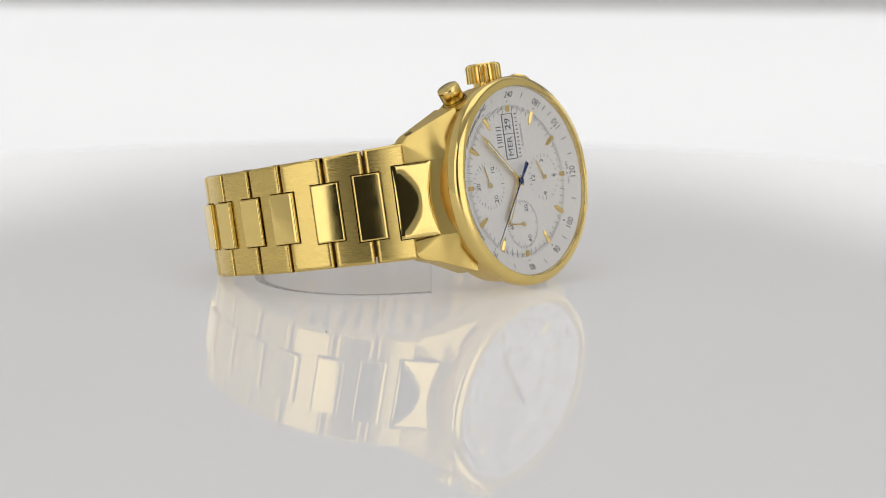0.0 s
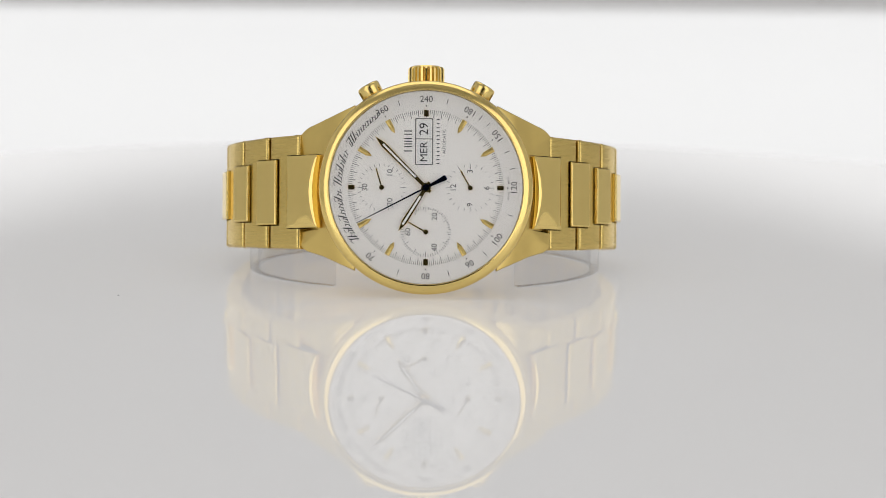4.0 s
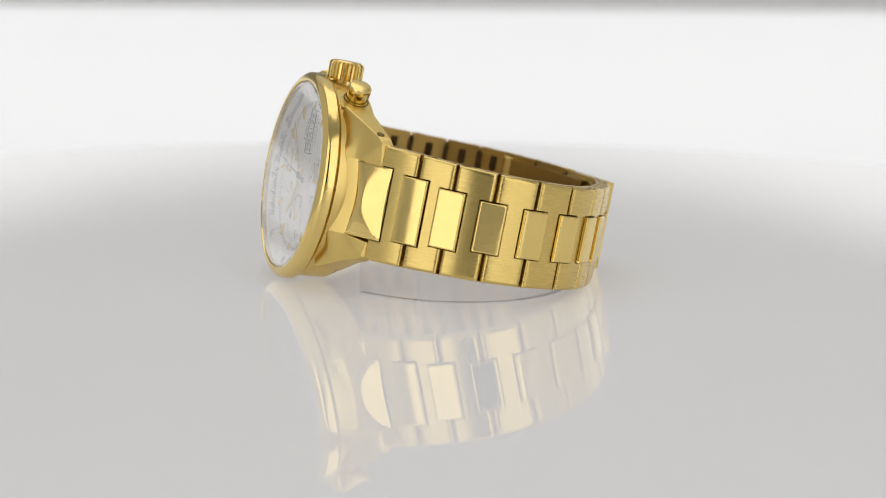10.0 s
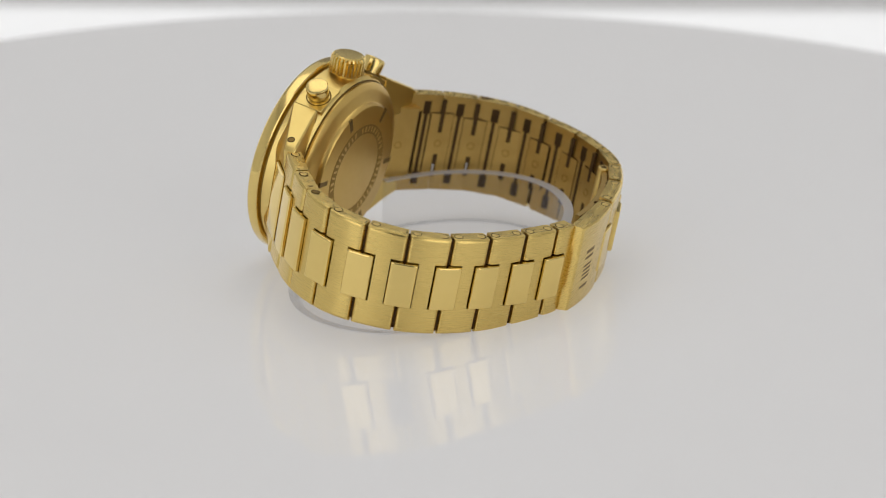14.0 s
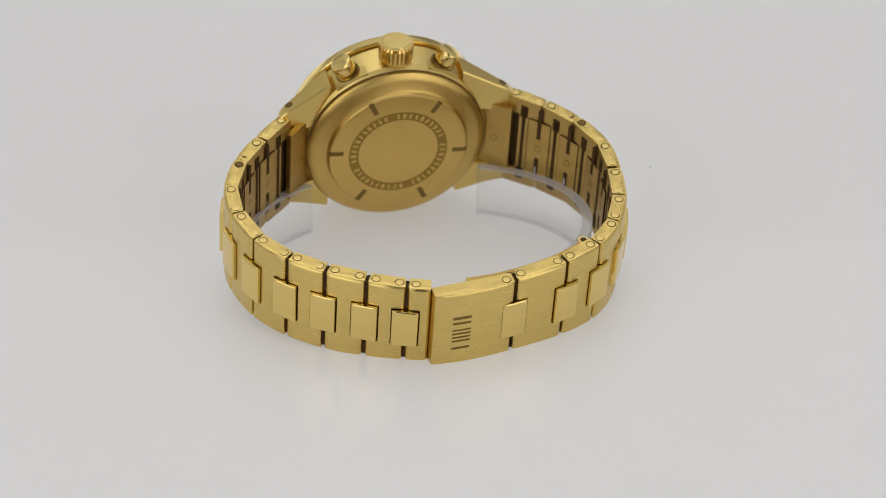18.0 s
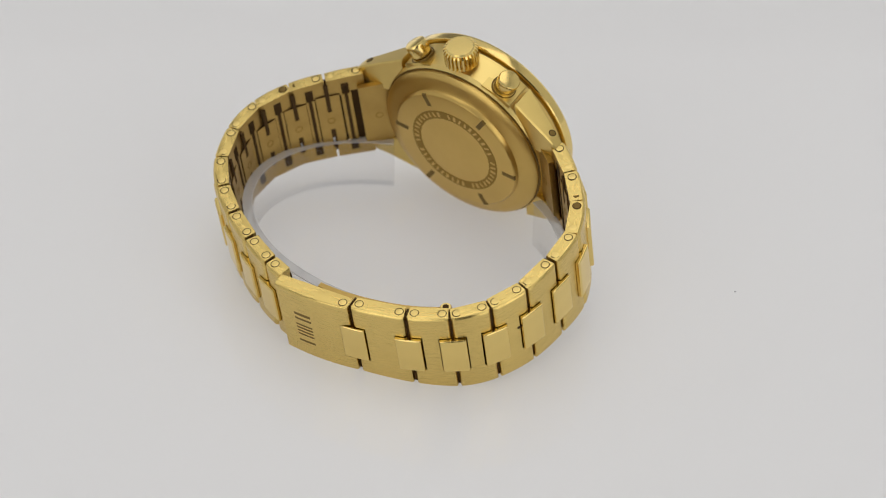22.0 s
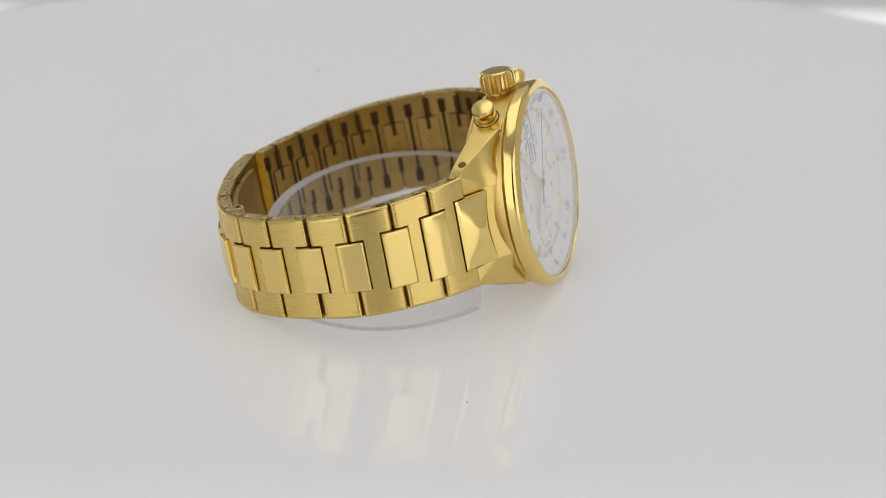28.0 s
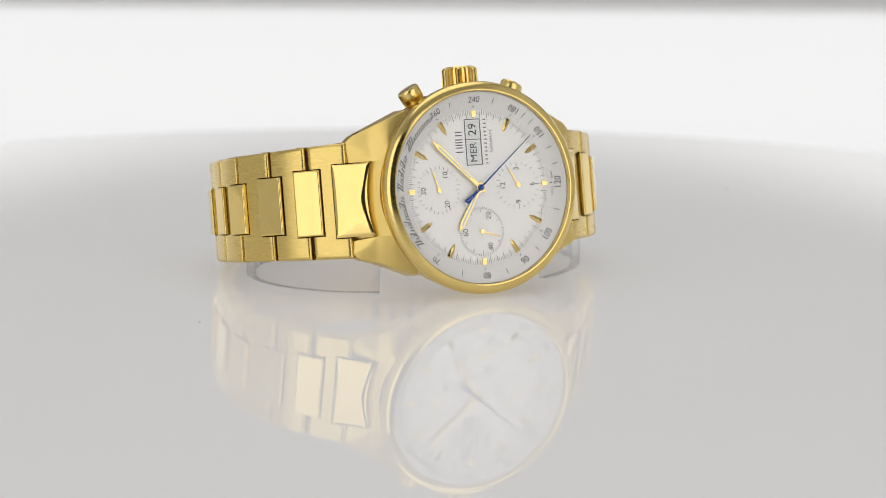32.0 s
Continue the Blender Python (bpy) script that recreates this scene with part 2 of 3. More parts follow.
part("lower_rim", cuff_band(0.0, 0.3, -0.75, 0.75), plastic_edge, cuff).visible_shadow = False
part("upper_rim", cuff_band(10.6, 10.8, -1.0, 0.9), frosted, cuff, "frosted upper edge")

# ---------------------------------------------------------------- wristwatch
watch = tagged(new("wristwatch"), "gold chronograph wristwatch with silver-white dial and link bracelet, on its side", "watch")
W = pose(0.00147, -0.02335, 0.0200, 78.8, 0, 0)   # the dial's frame: x to six, y to three, z out of the dial

V_MID = -0.6      # height of the bracelet's middle line, millimetres towards three

# case: turned middle, lugs
body = lathe([(0, -0.4), (18.3, -0.4), (18.3, -0.7), (18.85, -0.75), (19.0, -0.9), (18.95, -1.6), (18.7, -4.5), (18.55, -6.6), (18.0, -7.4), (0, -7.4)], 120, False)


def lug_top(u):
    return -1.3 - (u - 17.3) * 1.14


def lug_rim(u):
    """The flank's upper edge: y and z."""
    return 15.75 - 0.454 * (u - 12.4) - 0.55 * max(0.0, u - 22.3), -0.9 - 0.53 * (u - 12.4)


def lug_foot(u):
    return -6.5 - 0.22 * (u - 12.4)


def lug_arm(bm, s, t):
    """One arm beside the end piece: a sloping top, a facet that dips to the piece from a crease, and an upright flank with an eased edge."""
    turn, last, inner = 19.3, 23.3, 6.95 + t * V_MID
    end = lug_rim(last)
    sections = []
    for u in (13.1, 13.25, 14, 15, 16, 17, 18, 18.7, 19.3, 20, 20.7, 21.4, 22.1, 22.7, 23.1, 23.3):
        y1, z1 = lug_rim(u)
        f = min(max((u - turn) / (last - turn), 0.0), 1.0)
        zi = min(-0.95, lug_top(u)) if u <= turn else lug_top(turn) + f * (-7.15 - lug_top(turn))
        yc, zc = inner + f * (end[0] - 0.5 - inner), (zi if u <= turn else lug_top(turn) + f * (end[1] - lug_top(turn)))
        drop = 0.5 if u == 13.1 else 0.0
        ease = 0.3
        top = [(inner, zi), (yc + 0.001, zc)]
        for w in (0.33, 0.66):
            top.append((yc + (y1 - ease - yc) * w, zc + (z1 - zc) * w))
        top += [(y1 - ease, z1 - 0.02), (y1 - ease * 0.3, z1 - ease * 0.3), (y1, z1 - ease)]
        foot = lug_foot(u)
        outline = top + [(y1, foot + 0.3), (y1 - 0.3, foot), (inner, foot)]
        sections.append([bm.verts.new((s * u, t * (y - drop * 0.4) + (V_MID * f if t < 0 else 0.0), z - drop * 0.3)) for y, z in outline])
    for a, b in zip(sections, sections[1:]):
        for i in range(len(a)):
            bm.faces.new((a[i], a[(i + 1) % len(a)], b[(i + 1) % len(a)], b[i]))
    bm.faces.new(sections[0])
    bm.faces.new(sections[-1])


def lug_bridge(bm, s):
    """The band between the bezel and the end piece, hollowed along the piece's edge."""
    rows = []
    for j in range(17):
        v = -1 + j / 8
        y = 7.0 * v + V_MID
        edge = 19.45 + 0.75 * (1 - v * v)
        row = [(15.0, -0.95)] + [(16.95 + (edge - 16.95) * k / 5, lug_top(16.95 + (edge - 16.95) * k / 5)) for k in range(6)]
        row += [(edge + 0.12, lug_top(edge) - 0.25), (edge + 0.14, -6.9), (15.0, -6.4)]
        rows.append([bm.verts.new((s * u, y, z)) for u, z in row])
    for a, b in zip(rows, rows[1:]):
        for i in range(len(a)):
            bm.faces.new((a[i], a[(i + 1) % len(a)], b[(i + 1) % len(a)], b[i]))
    bm.faces.new(rows[0])
    bm.faces.new(rows[-1])


# added ring whose dark colour stands in for the shade below the bezel
part("groove_ring", lathe([(18.0, -0.36), (18.7, -0.36), (18.7, -0.72), (18.0, -0.72)], 120), dark_gold, watch, "dark ring for the shade in the groove below the bezel", W)
part("case_body", body, satin, watch, "brushed gold turned case", W, 20)
for s in (1, -1):
    lug = bmesh.new()
    lug_bridge(lug, s)
    for t in (1, -1):
        lug_arm(lug, s, t)
    hull([(s * u, y, z) for y in (V_MID - 7, V_MID + 7) for u, z in ((17, -4), (17, -6.4), (19.8, lug_top(19.8) - 1.1), (22.7, lug_top(22.7) - 1.1), (21.6, -8.7))], lug)
    weighted(part("lug", lug, brushed_case, watch, "brushed gold lug", W, 24))
    # the flat seat round each pusher, standing proud of the turned flank
    seat = W @ mm(0, 0, 0, 0, 0, -s * 30)
    block = prism([(-s * 3.6, 14.5), (s * 3.15, 14.5), (s * 3.15, 19.15), (-s * 0.4, 18.98), (-s * 3.6, 18.35)][::s], -7.0, -1.15)
    es = [e for e in block.edges if all(v.co.y > 18.9 for v in e.verts) and any(v.co.y > 19.1 for v in e.verts)]
    bmesh.ops.bevel(block, geom=es, offset=0.22, segments=2, affect="EDGES", profile=0.5)
    weighted(part("pusher_seat", block, brushed_case, watch, "flat brushed seat of the pusher", seat, 50))
part("bezel", lathe([(17.9, 1.0), (17.95, 2.3), (18.05, 2.48), (18.25, 2.52), (18.9, 2.3), (19.4, 1.98), (19.7, 1.6), (19.8, 1.25), (19.8, -0.1), (19.65, -0.3), (17.9, -0.35)], 160),
     bezel_gold, watch, "polished gold bezel", W, 30)
back = lathe([(0, -10.35), (13.3, -10.35), (13.7, -10.25), (13.95, -9.95), (14.1, -9.3), (14.6, -9.05), (16.2, -8.75), (17.3, -8.4), (17.7, -8.0), (17.7, -7.5), (17.2, -7.35), (17.2, -7.0), (0, -7.0)], 120, False)
case_back = part("case_back", back, matt_back, watch, "satin gold screwed case back", W)
for i in range(6):
    a = radians(5 + 60 * i)
    part("slot", bars([(12.45 * math.cos(a), 12.45 * math.sin(a), 2.9, 1.0, math.degrees(a))], -10.37, -9.2), slot_brown, case_back, "dark key slot")
part("groove_ring", lathe([(17.68, -7.62), (18.02, -7.55), (18.02, -7.35), (17.68, -7.35)], 120), slot_brown, case_back, "dark seam round the case back")
part("punch_mark", lathe([(0, 0.03), (0.3, 0.03), (0.34, -0.1), (0, -0.1)], 12, False), slot_brown, case_back, "tiny punched dot", mm(-8.6, 13.0, -8.72, 180, 0, 0))
part("engraved_ring", lathe([(8.0, -10.39), (9.9, -10.39), (9.9, -10.3), (8.0, -10.3)], 96), dark_gold, case_back, "matt engraved ring")
part("engraved_lettering", bars([(8.95 * math.cos(radians(a)), 8.95 * math.sin(radians(a)), 1.1, 0.42 if k % 3 else 0.6, a + (0, 14, -12)[k % 3])
                             for k, a in enumerate(range(0, 360, 8)) if k % 11 != 10], -10.43, -10.3), matt_back, case_back, "raised ring of small marks")

# dial, flange, crystal
dial = part("dial", lathe([(0, 0), (14.55, 0), (14.55, -0.6), (0, -0.6)], 120, False), dial_mat, watch, "silver-white dial", W)
flange = part("flange", lathe([(14.5, 0.012), (17.85, 1.45), (17.9, -0.6), (14.5, -0.6)], 120), rehaut_mat, watch, "white sloping tachymeter flange", W)
crystal = part("crystal", lathe([(0, 2.6), (9, 2.575), (17.3, 2.49), (17.5, 2.48), (17.65, 2.42), (17.9, 2.25), (17.9, 1.9), (0, 2.1)], 120, False), crystal_mat, watch, "clear domed crystal", W)
crystal.visible_shadow = False
crystal.data.materials.append(coated)      # the inner side has an anti-reflection coating
for p in crystal.data.polygons:
    p.material_index = 1 if p.normal.z < -0.5 else 0


def on_flange(bm):
    """Lays flat print on the flange's slope."""
    for v in bm.verts:
        r = math.hypot(v.co.x, v.co.y)
        v.co.z += 0.012 + (r - 14.5) * 1.438 / 3.35
    return bm


scale = []
for n, sec in ((360, 10), (240, 15), (180, 20), (150, 24), (120, 30), (100, 36), (90, 40), (80, 45), (70, 3600 / 70)):
    a = sec * 6
    x, y = at_clock(a, 16.35)
    turn = 90 - a        # outward
    if 100 < a < 250:
        turn += 180
    scale.append((str(n), x, y, 1.62, turn))
bm = words([(t, x, y, s, turn) for t, x, y, s, turn in scale], 0.03)
part("scale_numerals", on_flange(bm), ink, flange, "black tachymeter numerals")
ticks = []
for sec in (12, 17.3, 21.3, 22.4, 26, 27.9, 33, 38, 42.5, 48):
    x, y = at_clock(sec * 6, 16.4)
    ticks.append((x, y, 0.95, 0.12, 180 - sec * 6))
for sec in (10, 15, 20, 24, 30, 36, 40, 45, 3600 / 70):
    x, y = at_clock(sec * 6, 15.15)
    ticks.append((x, y, 0.25, 0.25, 180 - sec * 6))
part("scale_marks", on_flange(bars(ticks, 0.015, 0.04)), ink, flange, "black tachymeter ticks and dots")
# the script along the flange, as plain slanted strokes
script = []
for k in range(46):
    a = -36 + k * 2.04
    if k in (17, 18, 30, 31):
        continue
    tall = k in (0, 1, 4, 8, 14, 19, 20, 24, 27, 33, 34, 35)
    x, y = at_clock(a, 16.35 if tall else 16.02)
    script.append((x, y, 1.75 if tall else 0.95, 0.2 if tall else 0.15, 180 - a - 30))
    x, y = at_clock(a + 1.0, 15.78 + 0.5 * (k % 2))
    script.append((x, y, 0.75, 0.09, 90 - a - (35 if k % 2 else -20)))
    if tall:
        x, y = at_clock(a - 0.9, 17.0)
        script.append((x, y, 0.7, 0.1, 90 - a + 15))
for k in range(7):      # a line of tiny letters at six
    for side in (-1, 1):
        x, y = at_clock(180 + side * (3.2 + 0.75 * k), 15.35)
        script.append((x, y, 0.3, 0.07, -side * (3.2 + 0.75 * k)))
tagged(part("script_strokes", on_flange(bars(script, 0.015, 0.04)), ink, flange, "black band of slanted pen strokes"), kind="stuff")

ticks, fine = [], []
for i in range(240):
    a = i * 1.5
    if i % 4 == 0:
        x, y = at_clock(a, 13.75)
        ticks.append((x, y, 1.35, 0.105, 180 - a))
    else:
        x, y = at_clock(a, 14.05)
        fine.append((x, y, 0.8, 0.07, 180 - a))
part("minute_track", bars(ticks, 0.0, 0.025), grey_ink, dial, "fine printed minute track")
part("fifth_second_track", bars(fine, 0.0, 0.022), grey_ink, dial, "fine printed fifth-second ticks")

for h in range(12):
    a = h * 30
    if h in (0, 3, 6, 9):
        x, y = at_clock(a, 13.8)
        bm = bars([(x, y, 1.15, 0.85, 180 - a)], 0.0, 0.35)
    else:
        c, s = -math.cos(radians(a)), math.sin(radians(a))
        pts = [(r * c - o * s, r * s + o * c) for r, o in ((14.4, 0.5), (12.5, 0.42), (11.6, 0.0), (12.5, -0.42), (14.4, -0.5))]
        bm = bmesh.new()
        low = [bm.verts.new((x, y, 0.0)) for x, y in pts]
        rim = [bm.verts.new((x, y, 0.2)) for x, y in pts]
        ridge = [bm.verts.new((r * c, r * s, 0.48)) for r in (14.3, 12.45)]
        for i in range(5):
            bm.faces.new((low[i], low[(i + 1) % 5], rim[(i + 1) % 5], rim[i]))
        bm.faces.new(low)
        for f in ((rim[4], rim[0], ridge[0]), (rim[0], rim[1], ridge[1], ridge[0]), (rim[1], rim[2], ridge[1]), (rim[2], rim[3], ridge[1]), (rim[3], rim[4], ridge[0], ridge[1])):
            bm.faces.new(f)
    part("hour_marker", bm, polished, watch, "applied gold hour marker", W, 10)

# calendar windows and print
wx0, wx1, wy0, wy1 = -1.95, 1.2, 4.3, 12.8
frame_bars = [((wx0 + wx1) / 2, wy0, wx1 - wx0, 0.14, 0), ((wx0 + wx1) / 2, wy1, wx1 - wx0, 0.14, 0), (wx0, (wy0 + wy1) / 2, wy1 - wy0, 0.14, 90),
              (wx1, (wy0 + wy1) / 2, wy1 - wy0, 0.14, 90), ((wx0 + wx1) / 2, 9.05, wx1 - wx0, 0.14, 0)]
calendar = part("calendar", bars([(-0.37, 6.6, 2.5, 4.2, 0), (-0.37, 10.9, 2.5, 3.2, 0)], 0.0, 0.012), white_card, dial, "white calendar windows")
part("window_frame", bars(frame_bars, 0.0, 0.12), grey_ink, dial, "grey calendar frame")
part("calendar_text", words([("MER", -0.37, 6.65, 2.0, 90), ("29", -0.37, 10.9, 2.35, 90)], 0.03), ink, dial, "black day and date")
part("dial_print", words([("AUTOMATIC", 3.35, 8.6, 0.78, 90)], 0.015), grey_ink, dial, "small grey lettering")
marks = [(2.2, 4.5 + 0.74 * k, 0.55, 0.2, 0) for k in range(12)]
marks += [(-3.35, y, 1.45, 0.2, 0) for y in (6.8, 7.6, 8.1, 8.6, 9.1, 9.9, 10.5)]
part("dial_marks", bars(marks, 0.0, 0.022), grey_ink, dial, "grey maker's mark as plain bars")


def subdial(cx, cy, r, count, long_every, numerals, name):
    sink = part(name, lathe([(0, 0.004), (r, 0.004), (r + 0.12, 0.02), (r + 0.2, 0.004), (r + 0.2, -0.1), (0, -0.1)], 72, False), dial_mat, watch, "recessed silver subdial",
                W @ mm(cx, cy, 0.003))
    it = []
    for k in range(count):
        a = 360 * k / count
        l = 1.0 if k % long_every == 0 else 0.5
        x, y = at_clock(a, r - 0.1 - l / 2)
        it.append((x, y, l, 0.09, 180 - a))
    part("subdial_ticks", bars(it, 0.01, 0.03), grey_ink, sink, "grey ticks")
    part("subdial_numerals", words([(t, *at_clock(a, r - 1.45), 1.5, 90) for t, a in numerals], 0.02), grey_ink, sink, "grey numerals")


subdial(-8.2, 0, 4.55, 30, 5, (("30", 0), ("10", 120), ("20", 240)), "minute_counter")
subdial(8.2, 0, 4.55, 24, 6, (("12", 0), ("3", 90), ("6", 180), ("9", 270)), "hour_counter")
subdial(0, -8.2, 4.75, 60, 5, (("60", 0), ("20", 120), ("40", 240)), "seconds_counter")


def pointer(name, outline, z0, z1, mat, label, hub, m, slot=None):
    bm = prism(outline, z0, z1, 0.06, 1)
    lathe([(0, z1 + 0.12), (hub, z1 + 0.12), (hub, z0), (0, z0)], 24, False, bm)
    ob = part(name, bm, mat, watch, label, m)
    if slot:
        part("lume", bars([slot], z0, z1 + 0.015), white_card, ob, "pale luminous filling")
    return ob


def turned(cx, cy, a):
    """A pointer's pose on the dial: it is built towards +x and turned a degrees clockwise from twelve."""
    return W @ mm(cx, cy, 0, 0, 0, 180 - a)


hour_out = [(-1.2, -0.3), (1.0, -0.35), (7.5, -0.55), (9.6, 0), (7.5, 0.55), (1.0, 0.35), (-1.2, 0.3)]
minute_out = [(-1.2, -0.3), (1.0, -0.32), (11.2, -0.5), (13.4, 0), (11.2, 0.5), (1.0, 0.32), (-1.2, 0.3)]
second_out = [(-4.2, -0.42), (-3.9, -0.5), (-1.5, -0.3), (0, -0.16), (14.3, -0.06), (14.3, 0.06), (0, 0.16), (-1.5, 0.3), (-3.9, 0.5), (-4.2, 0.42)]
small_out = [(-0.2, -0.1), (0.8, -0.11), (3.5, -0.13), (3.9, 0), (3.5, 0.13), (0.8, 0.11), (-0.2, 0.1)]
pointer("hour_pointer", hour_out, 0.5, 0.68, polished, "gold hour pointer", 0.9, turned(0, 0, 302), (5.0, 0, 6.2, 0.4, 0))
pointer("minute_pointer", minute_out, 0.78, 0.96, polished, "gold minute pointer", 0.85, turned(0, 0, 45), (7.0, 0, 8.6, 0.36, 0))
chrono = pointer("chronograph_pointer", second_out, 1.06, 1.16, blue_steel, "blued steel chronograph seconds pointer", 0.62, turned(0, 0, 308.6))
small_seconds = pointer("small_seconds_pointer", small_out, 0.2, 0.3, polished, "small gold running seconds pointer", 0.45, turned(0, -8.2, 5))
pointer("minute_counter_pointer", small_out, 0.2, 0.3, polished, "small gold counter pointer", 0.45, turned(-8.2, 0, 73.6))
pointer("hour_counter_pointer", small_out, 0.2, 0.3, polished, "small gold counter pointer", 0.45, turned(8.2, 0, 61))


# crown and pushers
def crown_mesh():
    bm = bmesh.new()
    n = 26
    ring = []
    for i in range(n):
        for da, r in ((0.0, 2.95), (0.25, 3.4), (0.7, 3.4), (0.95, 2.95)):
            a = 2 * math.pi * (i + da) / n
            ring.append((r * math.cos(a), r * math.sin(a)))
    low = [bm.verts.new((x, y, 0.4)) for x, y in ring]
    high = [bm.verts.new((x, y, 3.4)) for x, y in ring]
    top = [bm.verts.new((x * 0.9, y * 0.9, 3.85)) for x, y in ring]
    k = len(ring)
    for a, b in ((low, high), (high, top)):
        for i in range(k):
            bm.faces.new((a[i], a[(i + 1) % k], b[(i + 1) % k], b[i]))
    bm.faces.new(top)
    bm.faces.new(low[::-1])
    lathe([(0, 4.1), (2.5, 4.05), (2.9, 3.7), (0, 3.7)], 44, False, bm)
    lathe([(2.2, -1), (2.2, 0.45), (0, 0.45), (0, -1)], 32, False, bm)
    return bm


part("crown", crown_mesh(), crown_gold, watch, "fluted gold crown", W @ mm(0, 18.9, -4.4, -90, 0, 0), 25)
for s in (1, -1):
    push = lathe([(0, 3.55), (1.7, 3.52), (2.0, 3.4), (2.14, 3.15), (2.16, 2.8), (2.12, 1.3), (2.0, 0.9), (1.95, -1.5), (0, -1.5)], 40, False)
    part("pusher", push, crown_gold, watch, "round gold chronograph pusher", W @ mm(s * 9.3, 16.3, -4.5, 0, 0, -s * 30) @ mm(0, 0, 0, -90, 0, 0))
    # dark ring painting the shade of the recess round the pusher
    part("pusher_recess", lathe([(2.2, 0.35), (2.45, 0.35), (2.45, -1.2), (2.2, -1.2)], 40), slot_brown, watch, "", W @ mm(s * 9.3, 16.3, -4.5, 0, 0, -s * 30) @ mm(0, 0, 0, -90, 0, 0))

for s in (1, -1):
    part("pin_hole", lathe([(0, 0.03), (0.75, 0.03), (0.75, -0.3), (0, -0.3)], 20, False), slot_dark, watch, "open pin hole",
         W @ mm(s * 21.3, 11.69, -6.65, 0, 0, -s * 24.4) @ mm(0, 0, 0, -90, 0, 0))
    part("pin", lathe([(0, -0.1), (0.55, -0.1), (0.55, 0.045), (0.45, 0.06), (0, 0.06)], 20, False), slot_brown, watch, "darkened pin in the lug",
         W @ mm(s * 21.3, 11.69, -6.65, 0, 0, -s * 24.4) @ mm(0, 0, 0, -90, 0, 0))

# ---------------------------------------------------------------- bracelet
# the bracelet's outer line in the dial's frame: across, and back from the dial
LOOP = [(16.5, 0.5), (20.2, 3.6), (25.3, 8.5), (29.7, 12.6), (33.9, 17.4), (36.9, 23.1), (38.1, 29.8), (36.8, 36.3), (34.4, 42.0), (30.5, 46.8), (25.0, 51.2),
        (18.5, 55.0), (11.5, 58.2), (4.6, 60.3), (-3.0, 60.9), (-10.0, 60.3), (-18.0, 58.5), (-24.5, 56.0), (-31.0, 52.0), (-35.2, 46.5), (-37.9, 40.0),
        (-38.8, 33.0), (-39.0, 26.3), (-37.2, 20.3), (-33.9, 15.0), (-29.8, 10.6), (-25.3, 7.0), (-20.3, 3.2), (-16.5, 0.5)]


def spline(points, per=24):
    out = []
    p = [Vector(q) for q in points]
    for i in range(1, len(p) - 2):
        a, b, c, d = p[i - 1:i + 3]
        for k in range(per):
            t = k / per
            out.append(0.5 * (2 * b + (c - a) * t + (2 * a - 5 * b + 4 * c - d) * t * t + (3 * b - a - 3 * c + d) * t ** 3))
    out.append(p[-2])
    return out


CURVE = spline(LOOP)
ARC = [0.0]
for a, b in zip(CURVE, CURVE[1:]):
    ARC.append(ARC[-1] + (b - a).length)


def on_loop(s):
    k = min(max(int(np.searchsorted(ARC, s)), 1), len(ARC) - 1)
    f = (s - ARC[k - 1]) / (ARC[k] - ARC[k - 1])
    return CURVE[k - 1].lerp(CURVE[k], f)


def arc_near(x, d):
    return ARC[min(range(len(CURVE)), key=lambda k: (CURVE[k] - Vector((x, d))).length)]


def bulge(s0, s1):
    return (on_loop((s0 + s1) / 2) - (on_loop(s0) + on_loop(s1)) / 2).length


def loop_frame(s0, s1, lift=0.0):
    """The frame of a piece between two arcs: x along the bracelet, y towards three, z outwards."""
    a, b = on_loop(s0), on_loop(s1)
    t = (b - a).normalized()
    tx = Vector((t.x, 0, -t.y))
    up = Vector((0, 1, 0))
    out = tx.cross(up)
    mid = (a + b) / 2
    # the arc bulges past its chord: set the piece halfway between
    mid = (mid + on_loop((s0 + s1) / 2)) / 2
    m = Matrix((tx, up, out)).transposed().to_4x4()
    m.translation = (Vector((mid.x, V_MID, -mid.y)) + out * lift) / 1000
    return W @ m


RIGHT = [arc_near(22.5, 6.6), arc_near(28.7, 12.9), arc_near(33.4, 18.4), arc_near(36.8, 25.1), arc_near(37.6, 33.4), arc_near(34.9, 41.0), arc_near(29.6, 47.6),
         arc_near(23.4, 52.2), arc_near(16.6, 55.9), arc_near(9.6, 58.9)]
LEFT = [arc_near(-22.8, 5.7), arc_near(-29.2, 11.5), arc_near(-34.0, 17.4), arc_near(-37.8, 24.6), arc_near(-38.8, 32.3), arc_near(-37.7, 40.4), arc_near(-34.4, 47.6),
        arc_near(-29.0, 53.3), arc_near(-21.7, 57.2), arc_near(-11.0, 60.2)]
CLASP = arc_near(4.9, 60.3)
HALF = [10.75, 10.5, 10.2, 10.0, 9.85, 9.7, 9.65, 9.6, 9.6, 9.6]      # half height of the links, from the case on
PIECE = [6.75, 6.1, 5.35, 4.65, 4.45, 4.35, 4.3, 4.25, 4.25, 4.25]        # half height of the centre pieces
PW = [7.0, 5.3, 5.2, 5.1, 5.1, 5.0, 5.0, 5.0, 5.0, 5.0]                   # their width


